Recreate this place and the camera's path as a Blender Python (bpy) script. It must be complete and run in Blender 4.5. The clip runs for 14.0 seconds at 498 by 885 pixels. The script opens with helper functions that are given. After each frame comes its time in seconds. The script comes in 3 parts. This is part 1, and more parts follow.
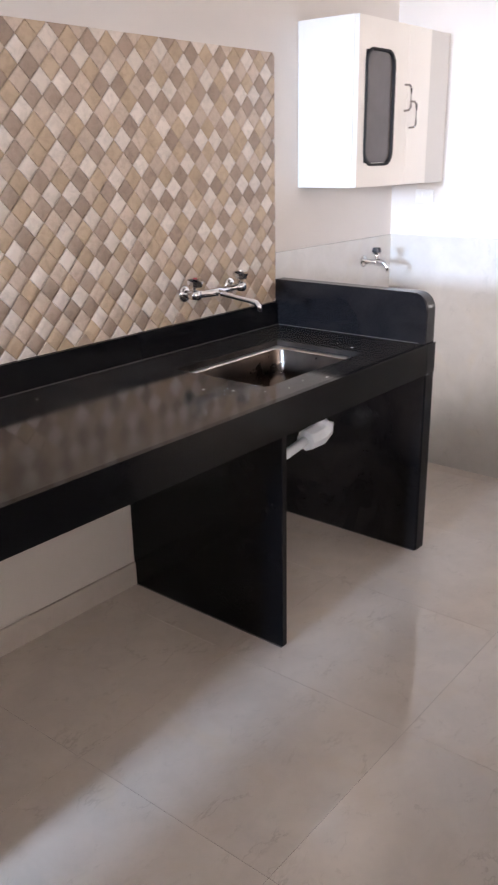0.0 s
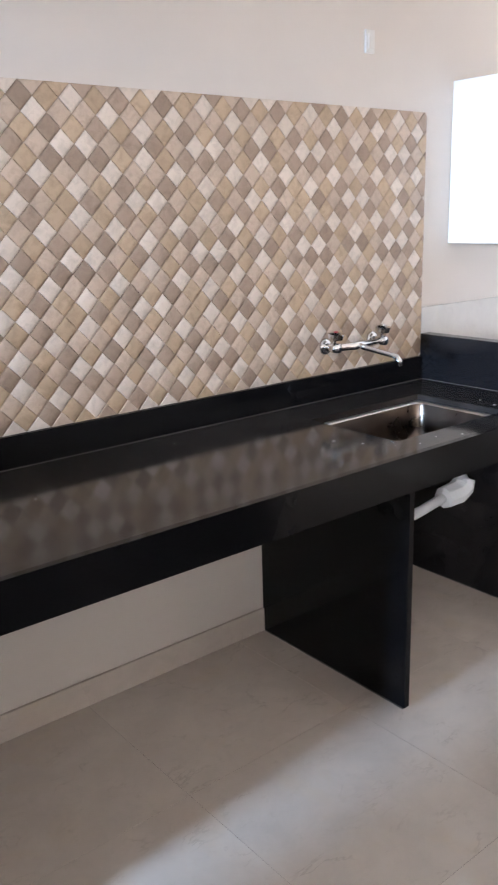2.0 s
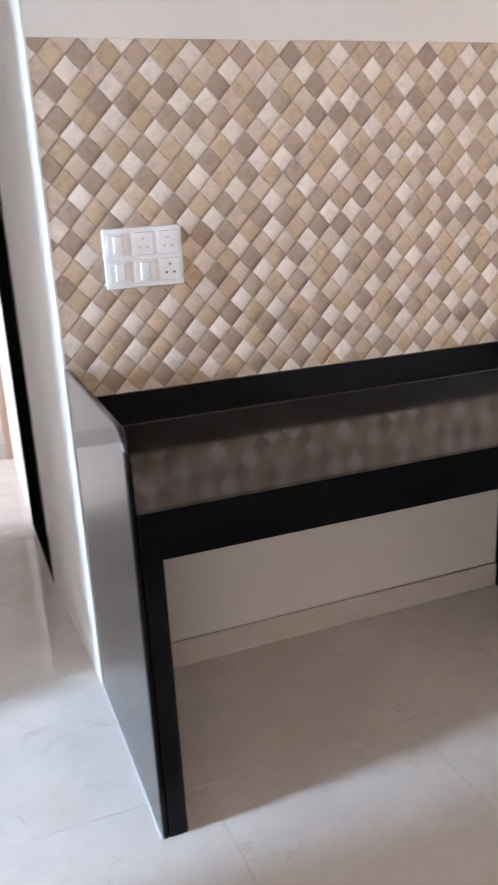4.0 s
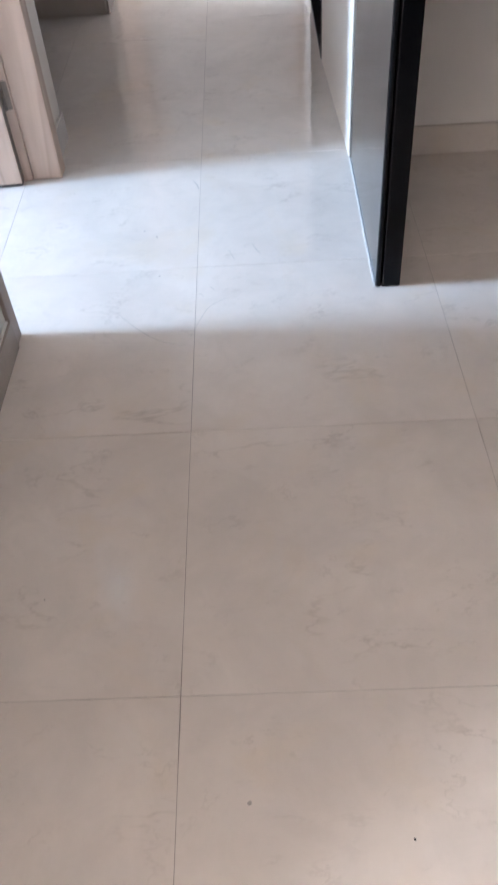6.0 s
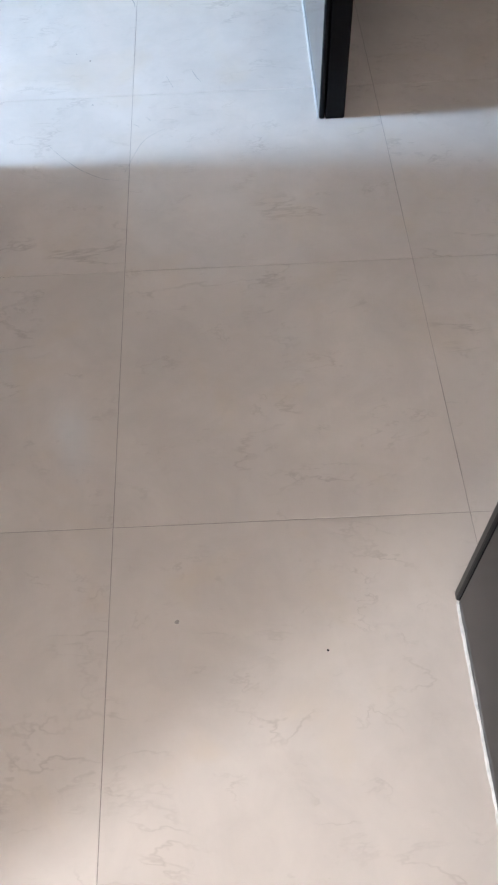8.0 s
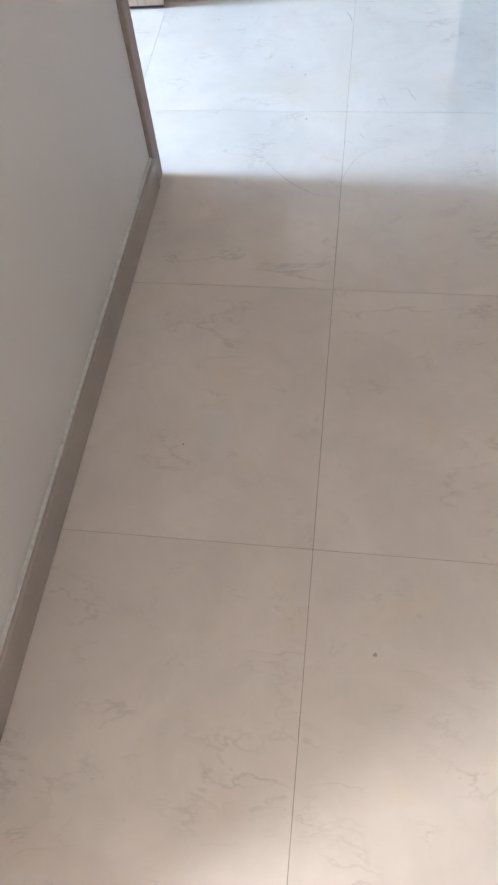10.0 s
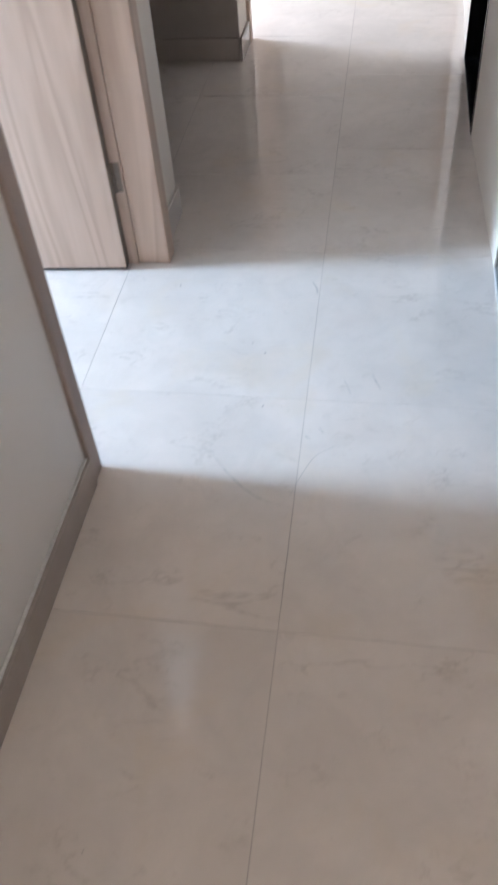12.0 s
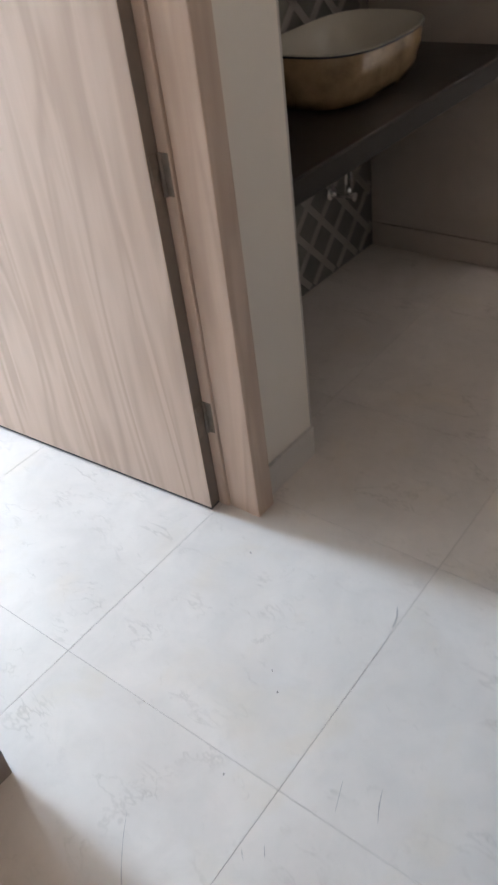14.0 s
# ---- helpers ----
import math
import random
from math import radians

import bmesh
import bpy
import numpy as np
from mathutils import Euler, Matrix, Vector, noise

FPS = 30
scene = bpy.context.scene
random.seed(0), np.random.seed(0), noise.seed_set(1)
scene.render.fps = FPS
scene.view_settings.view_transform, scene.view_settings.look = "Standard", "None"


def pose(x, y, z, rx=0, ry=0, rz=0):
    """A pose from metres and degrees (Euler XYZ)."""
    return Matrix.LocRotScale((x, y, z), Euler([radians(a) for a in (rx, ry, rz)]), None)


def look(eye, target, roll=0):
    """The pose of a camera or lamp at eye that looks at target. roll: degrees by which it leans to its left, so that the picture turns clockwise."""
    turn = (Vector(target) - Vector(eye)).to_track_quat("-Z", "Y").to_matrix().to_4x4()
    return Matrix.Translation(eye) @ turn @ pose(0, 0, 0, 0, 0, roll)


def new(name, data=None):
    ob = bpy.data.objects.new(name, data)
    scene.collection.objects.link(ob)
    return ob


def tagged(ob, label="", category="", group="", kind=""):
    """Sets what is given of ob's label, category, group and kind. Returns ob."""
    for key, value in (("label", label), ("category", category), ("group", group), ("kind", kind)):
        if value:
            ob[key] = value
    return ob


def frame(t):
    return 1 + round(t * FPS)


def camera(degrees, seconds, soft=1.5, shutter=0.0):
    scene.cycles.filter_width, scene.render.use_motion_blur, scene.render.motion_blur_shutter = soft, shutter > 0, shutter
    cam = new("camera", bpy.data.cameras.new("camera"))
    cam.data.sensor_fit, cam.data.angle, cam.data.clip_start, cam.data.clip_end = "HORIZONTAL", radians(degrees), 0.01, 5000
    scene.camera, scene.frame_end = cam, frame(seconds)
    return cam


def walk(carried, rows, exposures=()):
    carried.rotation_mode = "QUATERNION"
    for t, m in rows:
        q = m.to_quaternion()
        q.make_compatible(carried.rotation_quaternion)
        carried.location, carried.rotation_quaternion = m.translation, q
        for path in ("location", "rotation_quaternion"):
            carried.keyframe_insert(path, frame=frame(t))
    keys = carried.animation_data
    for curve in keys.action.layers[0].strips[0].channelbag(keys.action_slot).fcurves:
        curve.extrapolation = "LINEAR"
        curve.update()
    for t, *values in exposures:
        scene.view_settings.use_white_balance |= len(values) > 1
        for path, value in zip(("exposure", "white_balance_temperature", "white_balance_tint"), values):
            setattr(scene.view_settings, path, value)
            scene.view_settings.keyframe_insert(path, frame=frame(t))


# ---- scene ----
cam = camera(34.3, 14.0, soft=2.2, shutter=0.35)

PATH = [
    (0, (-0.285, -2.009, 1.474), (1.169, -0.809, 0.807), -1.0),
    (0.5, (-0.233, -2.071, 1.475), (1.125, -0.750, 0.834), -1.1),
    (1, (-0.244, -2.113, 1.480), (1.071, -0.717, 0.913), -1.3),
    (1.5, (-0.245, -2.111, 1.492), (1.016, -0.658, 0.949), -1.5),
    (2, (-0.236, -2.100, 1.484), (0.962, -0.594, 0.943), -1.7),
    (4.3, (-0.321, -2.25, 1.447), (0.23, -0.436, 0.821), -3.1),
    (4.5, (-0.328, -2.268, 1.392), (0.138, -0.445, 0.711), -2.9),
    (5, (-0.295, -2.325, 1.357), (-0.112, -0.603, 0.356), -2.5),
    (5.5, (-0.241, -2.374, 1.289), (-0.27, -0.844, 0.001), -4.5),
    (6, (-0.262, -2.398, 1.231), (-0.338, -1.016, -0.213), -4.9),
    (6.5, (-0.263, -2.404, 1.22), (-0.378, -1.149, -0.333), -6.0),
    (7, (-0.212, -2.42, 1.226), (-0.3, -1.256, -0.398), -5.7),
    (7.5, (-0.203, -2.427, 1.222), (-0.195, -1.31, -0.437), -2.1),
    (8, (-0.198, -2.423, 1.226), (-0.207, -1.332, -0.45), -3.0),
    (8.5, (-0.215, -2.422, 1.227), (-0.315, -1.324, -0.442), -5.7),
    (9, (-0.273, -2.416, 1.226), (-0.472, -1.329, -0.441), -6.7),
    (11.5, (-0.433, -2.149, 1.289), (-0.733, -0.897, -0.241), -6.6),
    (12, (-0.303, -1.938, 1.304), (-0.604, -0.584, -0.136), -5.5),
    (12.5, (-0.267, -1.683, 1.307), (-0.545, -0.264, -0.075), -5.2),
    (13, (-0.199, -1.476, 1.311), (-0.697, -0.063, -0.014), -7.5),
    (13.4, (-0.04, -1.319, 1.313), (-0.812, 0.004, 0.027), -8.3),
    (14, (0.072, -1.092, 1.342), (-1.004, 0.078, 0.127), -8.0),
]
walk(cam, [(t, look(eye, target, roll)) for t, eye, target, roll in PATH],
     [(0, -0.08, 6520, 16), (1, 0.05, 6380, 12.5), (2.2, 0.13, 6150, 11), (4.3, 0.15, 6370, 14), (5, 0.15, 6230, 14.5), (6, 0.16, 6080, 12), (7.5, 0.0, 5950, 9), (9.2, 0.12, 6050, 8.5), (11.5, 0.06, 6300, 8), (12, -0.07, 6270, 10.5), (12.5, -0.16, 6330, 13), (13.2, -0.27, 6600, 14), (14, -0.39, 6950, 12)])

# ---- light ----
world = bpy.data.worlds.new("sky")
scene.world = world
world.use_nodes = True
_wn = world.node_tree.nodes
_sky = _wn.new("ShaderNodeTexSky")
_sky.sky_type = "NISHITA"
_sky.sun_disc = False
_sky.sun_elevation = radians(40)
_sky.sun_rotation = radians(200)
world.node_tree.links.new(_sky.outputs[0], _wn["Background"].inputs[0])
_wn["Background"].inputs[1].default_value = 0.1


def window_light(name, x, y, z, w, h, power, col, rz, tilt=90):
    """Sky light coming in through a window opening."""
    d = bpy.data.lights.new(name, "AREA")
    d.shape, d.size, d.size_y, d.energy, d.color = "RECTANGLE", w, h, power, col
    ob = new(name, d)
    ob.matrix_basis = pose(x, y, z, tilt, 0, rz)
    return ob


XE = 3.248      # east wall
COOL = (0.51, 0.727, 1.0)
WARM = (1.0, 0.98, 0.97)
window_light("bedroom_window_light", -7.02, -0.76, 2.0, 0.95, 1.3, 1400, COOL, -90, 48)
window_light("hall_window_light", -3.02, 2.3, 1.2, 0.6, 1.7, 150, (0.73, 0.84, 1.0), -90, 42)
window_light("living_window_light", -6.02, -5.9, 1.95, 1.4, 1.3, 1090, WARM, -90, 48)

# ---- materials ----


class Nodes:
    """Small wrapper for writing node materials."""

    def __init__(self, name):
        self.m = bpy.data.materials.new(name)
        self.m.use_nodes = True
        self.t = self.m.node_tree
        self.b = self.t.nodes["Principled BSDF"]

    def add(self, kind, **values):
        n = self.t.nodes.new(kind)
        for k, v in values.items():
            n.inputs[k.replace("_", " ")].default_value = v
        return n

    def link(self, a, b):
        self.t.links.new(a, b)

    def coords(self, sx=1.0, sy=1.0, sz=1.0, spread=True, rot=0.0):
        """Position in metres, scaled, shifted for each object."""
        g = self.add("ShaderNodeNewGeometry")
        m = self.add("ShaderNodeMapping")
        m.inputs["Scale"].default_value = (sx, sy, sz)
        m.inputs["Rotation"].default_value = (0, 0, rot)
        self.link(g.outputs["Position"], m.inputs["Vector"])
        if spread:
            o = self.add("ShaderNodeObjectInfo")
            k = self.add("ShaderNodeMath")
            k.operation = "MULTIPLY"
            k.inputs[1].default_value = 37.0
            self.link(o.outputs["Random"], k.inputs[0])
            self.link(k.outputs[0], m.inputs["Location"])
        return m.outputs[0]

    def noise(self, co, scale, detail=4.0, rough=0.55, distortion=0.0):
        n = self.add("ShaderNodeTexNoise", Scale=scale, Detail=detail, Roughness=rough, Distortion=distortion)
        self.link(co, n.inputs["Vector"])
        return n.outputs["Fac"]

    def ramp(self, fac, *stops):
        r = self.t.nodes.new("ShaderNodeValToRGB")
        el = r.color_ramp.elements
        while len(el) < len(stops):
            el.new(0.5)
        for e, (p, c) in zip(el, stops):
            e.position = p
            e.color = (*c, 1) if len(c) == 3 else c
        self.link(fac, r.inputs[0])
        return r.outputs[0]

    def mix(self, fac, a, b, mode="MIX"):
        n = self.t.nodes.new("ShaderNodeMix")
        n.data_type, n.blend_type = "RGBA", mode
        for v, i in ((fac, 0), (a, 6), (b, 7)):
            if isinstance(v, (int, float)):
                n.inputs[i].default_value = v
            elif isinstance(v, tuple):
                n.inputs[i].default_value = (*v, 1)
            else:
                self.link(v, n.inputs[i])
        return n.outputs[2]

    def remap(self, fac, lo, hi, a=0.0, b=1.0):
        n = self.t.nodes.new("ShaderNodeMapRange")
        n.inputs[1].default_value, n.inputs[2].default_value = lo, hi
        n.inputs[3].default_value, n.inputs[4].default_value = a, b
        self.link(fac, n.inputs[0])
        return n.outputs[0]

    def bump(self, fac, strength, distance=0.002):
        n = self.add("ShaderNodeBump", Strength=strength, Distance=distance)
        self.link(fac, n.inputs["Height"])
        self.link(n.outputs[0], self.b.inputs["Normal"])

    def finish(self, color=None, rough=0.5, metal=0.0, spec=0.5):
        for v, k in ((color, "Base Color"), (rough, "Roughness")):
            if v is None:
                continue
            if isinstance(v, (int, float)):
                self.b.inputs[k].default_value = v
            elif isinstance(v, tuple):
                self.b.inputs[k].default_value = (*v, 1)
            else:
                self.link(v, self.b.inputs[k])
        self.b.inputs["Metallic"].default_value = metal
        self.b.inputs["Specular IOR Level"].default_value = spec
        return self.m


def painted(name, col, rough=0.55, vary=0.05):
    """Roller-painted plaster with faint blotches and fine relief."""
    n = Nodes(name)
    co = n.coords(spread=False)
    big = n.noise(co, 1.7, 3)
    fine = n.noise(co, 160, 2)
    d = tuple(c * (1 - vary) for c in col)
    n.bump(fine, 0.12, 0.001)
    return n.finish(n.ramp(big, (0.35, d), (0.65, col)), n.remap(big, 0.3, 0.7, rough, rough + 0.1))


def stone(name, col, dark, rough=0.16, veins=0.5, spec=0.5):
    """Cream polished vitrified tile: clouds, thin broken veins, smudges."""
    n = Nodes(name)
    co = n.coords()
    cloud = n.noise(co, 4.0, 5, 0.6, 0.4)
    base = n.ramp(cloud, (0.32, tuple(c * 0.88 for c in col)), (0.68, col))
    for sx, sy, rot, scale, lo, hi, k in ((1.0, 2.4, 0.35, 3.1, 0.5, 0.66, 1.0), (1.0, 1.5, -0.5, 6.5, 0.54, 0.7, 0.8)):
        vein = n.noise(n.coords(sx, sy, 1.0, rot=rot), scale, 5, 0.62, 0.3)
        line = n.ramp(vein, (0.484, (0, 0, 0)), (0.5, (1, 1, 1)), (0.516, (0, 0, 0)))
        gate = n.remap(n.noise(co, scale * 2.2, 3), lo, hi)
        amount = n.mix(1.0, n.mix(1.0, line, gate, "MULTIPLY"), (veins * k,) * 3, "MULTIPLY")
        base = n.mix(amount, base, dark)
    smudge = n.ramp(n.noise(n.coords(4.0, 11.0, 4.0, rot=0.12), 2.6, 4, 0.7, 0.6), (0.66, (0, 0, 0)), (0.74, (1, 1, 1)))
    base = n.mix(n.mix(1.0, smudge, (veins * 0.3,) * 3, "MULTIPLY"), base, dark)
    world_co = n.coords(spread=False)
    stain = n.noise(world_co, 5.5, 3, 0.5, 0.5)
    base = n.mix(n.remap(stain, 0.56, 0.7, 0.0, 0.3), base, (col[0] * 0.95, col[1] * 0.88, col[2] * 0.74))
    dust = n.noise(world_co, 9, 5, 0.7, 0.8)
    base = n.mix(n.remap(dust, 0.45, 0.72, 0.0, 0.32), base, tuple(c * 0.78 for c in col))
    return n.finish(base, n.remap(dust, 0.35, 0.75, rough, rough + 0.07), 0.0, spec)


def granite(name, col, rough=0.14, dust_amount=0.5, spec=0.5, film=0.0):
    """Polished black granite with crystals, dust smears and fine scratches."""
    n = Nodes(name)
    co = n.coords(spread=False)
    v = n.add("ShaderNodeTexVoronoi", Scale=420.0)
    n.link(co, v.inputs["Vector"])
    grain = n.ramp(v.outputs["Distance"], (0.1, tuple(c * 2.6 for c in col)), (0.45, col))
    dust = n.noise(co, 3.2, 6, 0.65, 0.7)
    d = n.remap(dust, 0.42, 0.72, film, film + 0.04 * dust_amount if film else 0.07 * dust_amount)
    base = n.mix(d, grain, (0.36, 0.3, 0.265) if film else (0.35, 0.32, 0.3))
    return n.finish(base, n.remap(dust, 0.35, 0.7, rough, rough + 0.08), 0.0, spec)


def wood(name, col, dark, axis="x"):
    """Pale laminate with upright streaky grain and cathedral figures."""
    n = Nodes(name)
    co = n.coords(9.0, 9.0, 0.5)
    warp = n.coords(5.5, 5.5, 0.5)
    fine = n.noise(co, 3.2, 6, 0.65, 0.35)
    figure = n.noise(warp, 2.2, 2, 0.4, 0.7)
    w = n.add("ShaderNodeMath")
    w.operation = "MULTIPLY"
    w.inputs[1].default_value = 24.0
    n.link(figure, w.inputs[0])
    s = n.add("ShaderNodeMath")
    s.operation = "SINE"
    n.link(w.outputs[0], s.inputs[0])
    rings = n.remap(s.outputs[0], -1, 1, 0.0, 0.55)
    streak = n.mix(0.65, n.ramp(fine, (0.32, (0, 0, 0)), (0.7, (1, 1, 1))), n.ramp(rings, (0.0, (0, 0, 0)), (0.55, (1, 1, 1))))
    n.bump(fine, 0.15, 0.0006)
    return n.finish(n.mix(streak, dark, col), n.remap(fine, 0.3, 0.7, 0.5, 0.64), 0.0, 0.25)


def plain(name, col, rough=0.4, metal=0.0, vary=0.06, scale=30.0):
    n = Nodes(name)
    f = n.noise(n.coords(), scale, 4, 0.6)
    return n.finish(n.ramp(f, (0.3, tuple(c * (1 - vary) for c in col)), (0.7, col)), n.remap(f, 0.3, 0.7, rough, rough * 1.25), metal)


def weave(name, tone, dark, per_island):
    """Glazed ceramic diamonds of one tone, each a little different."""
    n = Nodes(name)
    if per_island:
        r = n.add("ShaderNodeNewGeometry").outputs["Random Per Island"]
    else:
        r = n.add("ShaderNodeObjectInfo").outputs["Random"]
    base = n.ramp(r, (0.0, dark), (1.0, tone))
    co = n.coords(spread=False)
    mottle = n.noise(co, 34, 4, 0.65, 0.6)
    col = n.mix(n.remap(mottle, 0.44, 0.72, 0.0, 0.5), base, tuple(c * 0.62 for c in dark))
    n.bump(mottle, 0.1, 0.001)
    return n.finish(col, n.remap(mottle, 0.3, 0.7, 0.14, 0.26), 0.0, 0.5)


WALL = painted("wall_paint", (0.715, 0.675, 0.64))
CREAM = painted("cream_wall_paint", (0.735, 0.66, 0.58))
# made-up brown for unseen bedroom walls, cuts and warms their bounce light
BROWN = painted("unseen_wall_brown", (0.33, 0.245, 0.19))
CEIL = painted("ceiling_paint", (0.76, 0.75, 0.73), 0.7)
TILE = stone("floor_tile", (0.72, 0.645, 0.585), (0.27, 0.215, 0.175), 0.03, 0.3, 0.62)
GROUT = plain("grout", (0.47, 0.41, 0.36), 0.85, 0, 0.75, 2.2)
GRANITE = granite("black_granite", (0.0045, 0.0045, 0.0055), 0.07, 0.06, 0.13)
POLISHED = granite("polished_black_granite", (0.006, 0.006, 0.0075), 0.07, 0.06, 0.5)
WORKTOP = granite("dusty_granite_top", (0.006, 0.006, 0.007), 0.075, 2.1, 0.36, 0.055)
DUSTY = granite("dusty_granite_panel", (0.006, 0.006, 0.0075), 0.12, 0.8, 0.3, 0.008)
NICHE_GRANITE = granite("brown_black_granite", (0.02, 0.016, 0.014), 0.3, 0.25)
HONED = granite("honed_granite_edge", (0.022, 0.018, 0.016), 0.6, 0.3, 0.12)
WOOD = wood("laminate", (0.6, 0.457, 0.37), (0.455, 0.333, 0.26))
# the frame laminate again, darkened to carry the near jamb's shade
SHADEWOOD = wood("shaded_laminate", (0.36, 0.29, 0.26), (0.3, 0.238, 0.21))
# dark brown that stands for shade on the leaf's hinge edge
SHADEEDGE = plain("shaded_leaf_edge", (0.2, 0.152, 0.118), 0.5, 0, 0.15, 40)
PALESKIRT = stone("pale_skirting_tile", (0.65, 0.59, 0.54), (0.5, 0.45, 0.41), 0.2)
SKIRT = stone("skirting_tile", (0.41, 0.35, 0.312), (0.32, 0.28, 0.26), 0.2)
WHITE = plain("white_laminate", (0.83, 0.8, 0.755), 0.3, 0, 0.03, 5)
CAULK = plain("white_cement", (0.72, 0.7, 0.68), 0.8, 0, 0.25, 90)
CEMENT = plain("dusty_cement", (0.5, 0.485, 0.47), 0.85, 0, 0.35, 90)
JOINT = plain("grey_cement", (0.11, 0.1, 0.095), 0.8, 0, 0.3, 60)
DADO = stone("dado_tile", (0.68, 0.665, 0.645), (0.5, 0.49, 0.48), 0.1)
GREY = stone("grey_niche_tile", (0.46, 0.4, 0.355), (0.38, 0.325, 0.285), 0.3, 0.15)
LINEN = plain("grey_laminate", (0.62, 0.6, 0.57), 0.4, 0, 0.03, 5)
BACKING = plain("tile_joint", (0.3, 0.235, 0.185), 0.7)
TONES = {"white": ((0.79, 0.7, 0.625), (0.68, 0.595, 0.52)), "beige": ((0.62, 0.495, 0.395), (0.53, 0.415, 0.325)),
         "gold": ((0.56, 0.425, 0.295), (0.47, 0.35, 0.235)), "taupe": ((0.45, 0.34, 0.26), (0.34, 0.252, 0.19))}
WEAVE_ONE = {k: weave("weave_" + k, a, b, False) for k, (a, b) in TONES.items()}
WEAVE_ALL = {k: weave("weave_field_" + k, a, b, True) for k, (a, b) in TONES.items()}
DULL = plain("dull_hinge_steel", (0.3, 0.25, 0.21), 0.45, 0.8, 0.3, 60)
STEEL = plain("brushed_steel", (0.40, 0.375, 0.355), 0.22, 1.0, 0.15, 14)
# one sink steel in two tones: rim highlight and bowl shade are in the colour
RIMSTEEL = plain("highlit_rim_steel", (0.72, 0.7, 0.68), 0.3, 1.0, 0.15, 14)
SINKSTEEL = plain("shaded_sink_steel", (0.2, 0.165, 0.142), 0.26, 1.0, 0.3, 9)
CHROME = plain("chrome", (0.82, 0.82, 0.83), 0.08, 1.0, 0.04, 8)
PLASTIC = plain("white_plastic", (0.8, 0.79, 0.78), 0.35, 0, 0.04)
PVC = plain("white_pvc", (0.84, 0.88, 0.94), 0.4, 0, 0.05)
RUBBER = plain("black_rubber", (0.008, 0.008, 0.008), 0.65)
DARKPLASTIC = plain("dark_plastic", (0.03, 0.03, 0.035), 0.4)
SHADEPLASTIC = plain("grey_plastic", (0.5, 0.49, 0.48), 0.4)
REDMARK = plain("red_plastic", (0.33, 0.03, 0.03), 0.4)
CERAMIC = plain("cream_ceramic", (0.58, 0.53, 0.44), 0.12, 0, 0.05, 9)
AMBER = plain("amber_glaze", (0.38, 0.25, 0.14), 0.14, 0, 0.45, 16)
LATTICE = plain("lattice_white", (0.36, 0.32, 0.28), 0.4)
SLATE = plain("slate_tile", (0.16, 0.145, 0.13), 0.35, 0, 0.3, 12)
GLASS = plain("smoked_glass", (0.12, 0.105, 0.105), 0.02, 0, 0.25, 5)

# ---- building helpers ----


def box(bm, x0, x1, y0, y1, z0, z1, bevel=0.0, segments=1):
    r = bmesh.ops.create_cube(bm, size=1.0)
    bmesh.ops.scale(bm, vec=(x1 - x0, y1 - y0, z1 - z0), verts=r["verts"])
    bmesh.ops.translate(bm, vec=((x0 + x1) / 2, (y0 + y1) / 2, (z0 + z1) / 2), verts=r["verts"])
    if bevel:
        edges = list({e for v in r["verts"] for e in v.link_edges})
        bmesh.ops.bevel(bm, geom=edges, offset=bevel, segments=segments, affect="EDGES", profile=0.5)


def boxes(*rows, bevel=0.0, segments=1):
    bm = bmesh.new()
    for r in rows:
        box(bm, *r, bevel=bevel, segments=segments)
    return bm


def tube(bm, points, radius, sides=14):
    """A round pipe along points; radius is one number or one for each point."""
    pts = [Vector(p) for p in points]
    radii = radius if isinstance(radius, (list, tuple)) else [radius] * len(pts)
    rings = []
    for i, p in enumerate(pts):
        a, b = pts[max(i - 1, 0)], pts[min(i + 1, len(pts) - 1)]
        d = (b - a)
        if d.length < 1e-9:
            d = pts[min(i + 2, len(pts) - 1)] - pts[max(i - 2, 0)]
        q = d.normalized().to_track_quat("Z", "Y")
        ring = []
        for k in range(sides):
            w = 2 * math.pi * k / sides
            ring.append(bm.verts.new(p + q @ Vector((radii[i] * math.cos(w), radii[i] * math.sin(w), 0))))
        rings.append(ring)
    for r0, r1 in zip(rings, rings[1:]):
        for k in range(sides):
            bm.faces.new((r0[k], r0[(k + 1) % sides], r1[(k + 1) % sides], r1[k]))
    bm.faces.new(list(reversed(rings[0])))
    bm.faces.new(rings[-1])
    return bm


def pipe(points, radius, sides=14):
    return tube(bmesh.new(), points, radius, sides)


def rounded(w, h, r, n=6):
    """Outline of a rounded rectangle round the origin."""
    out = []
    for cx, cy, a0 in ((w / 2 - r, h / 2 - r, 0), (-w / 2 + r, h / 2 - r, 90), (-w / 2 + r, -h / 2 + r, 180), (w / 2 - r, -h / 2 + r, 270)):
        for k in range(n + 1):
            a = radians(a0 + 90 * k / n)
            out.append((cx + r * math.cos(a), cy + r * math.sin(a)))
    return out


def skin(bm, loops, cap_first=False, cap_last=False):
    """Faces between closed loops of equal length."""
    vs = [[bm.verts.new(p) for p in loop] for loop in loops]
    for a, b in zip(vs, vs[1:]):
        for k in range(len(a)):
            j = (k + 1) % len(a)
            bm.faces.new((a[k], a[j], b[j], b[k]))
    if cap_first:
        bm.faces.new(list(reversed(vs[0])))
    if cap_last:
        bm.faces.new(vs[-1])
    bmesh.ops.recalc_face_normals(bm, faces=bm.faces)
    return bm


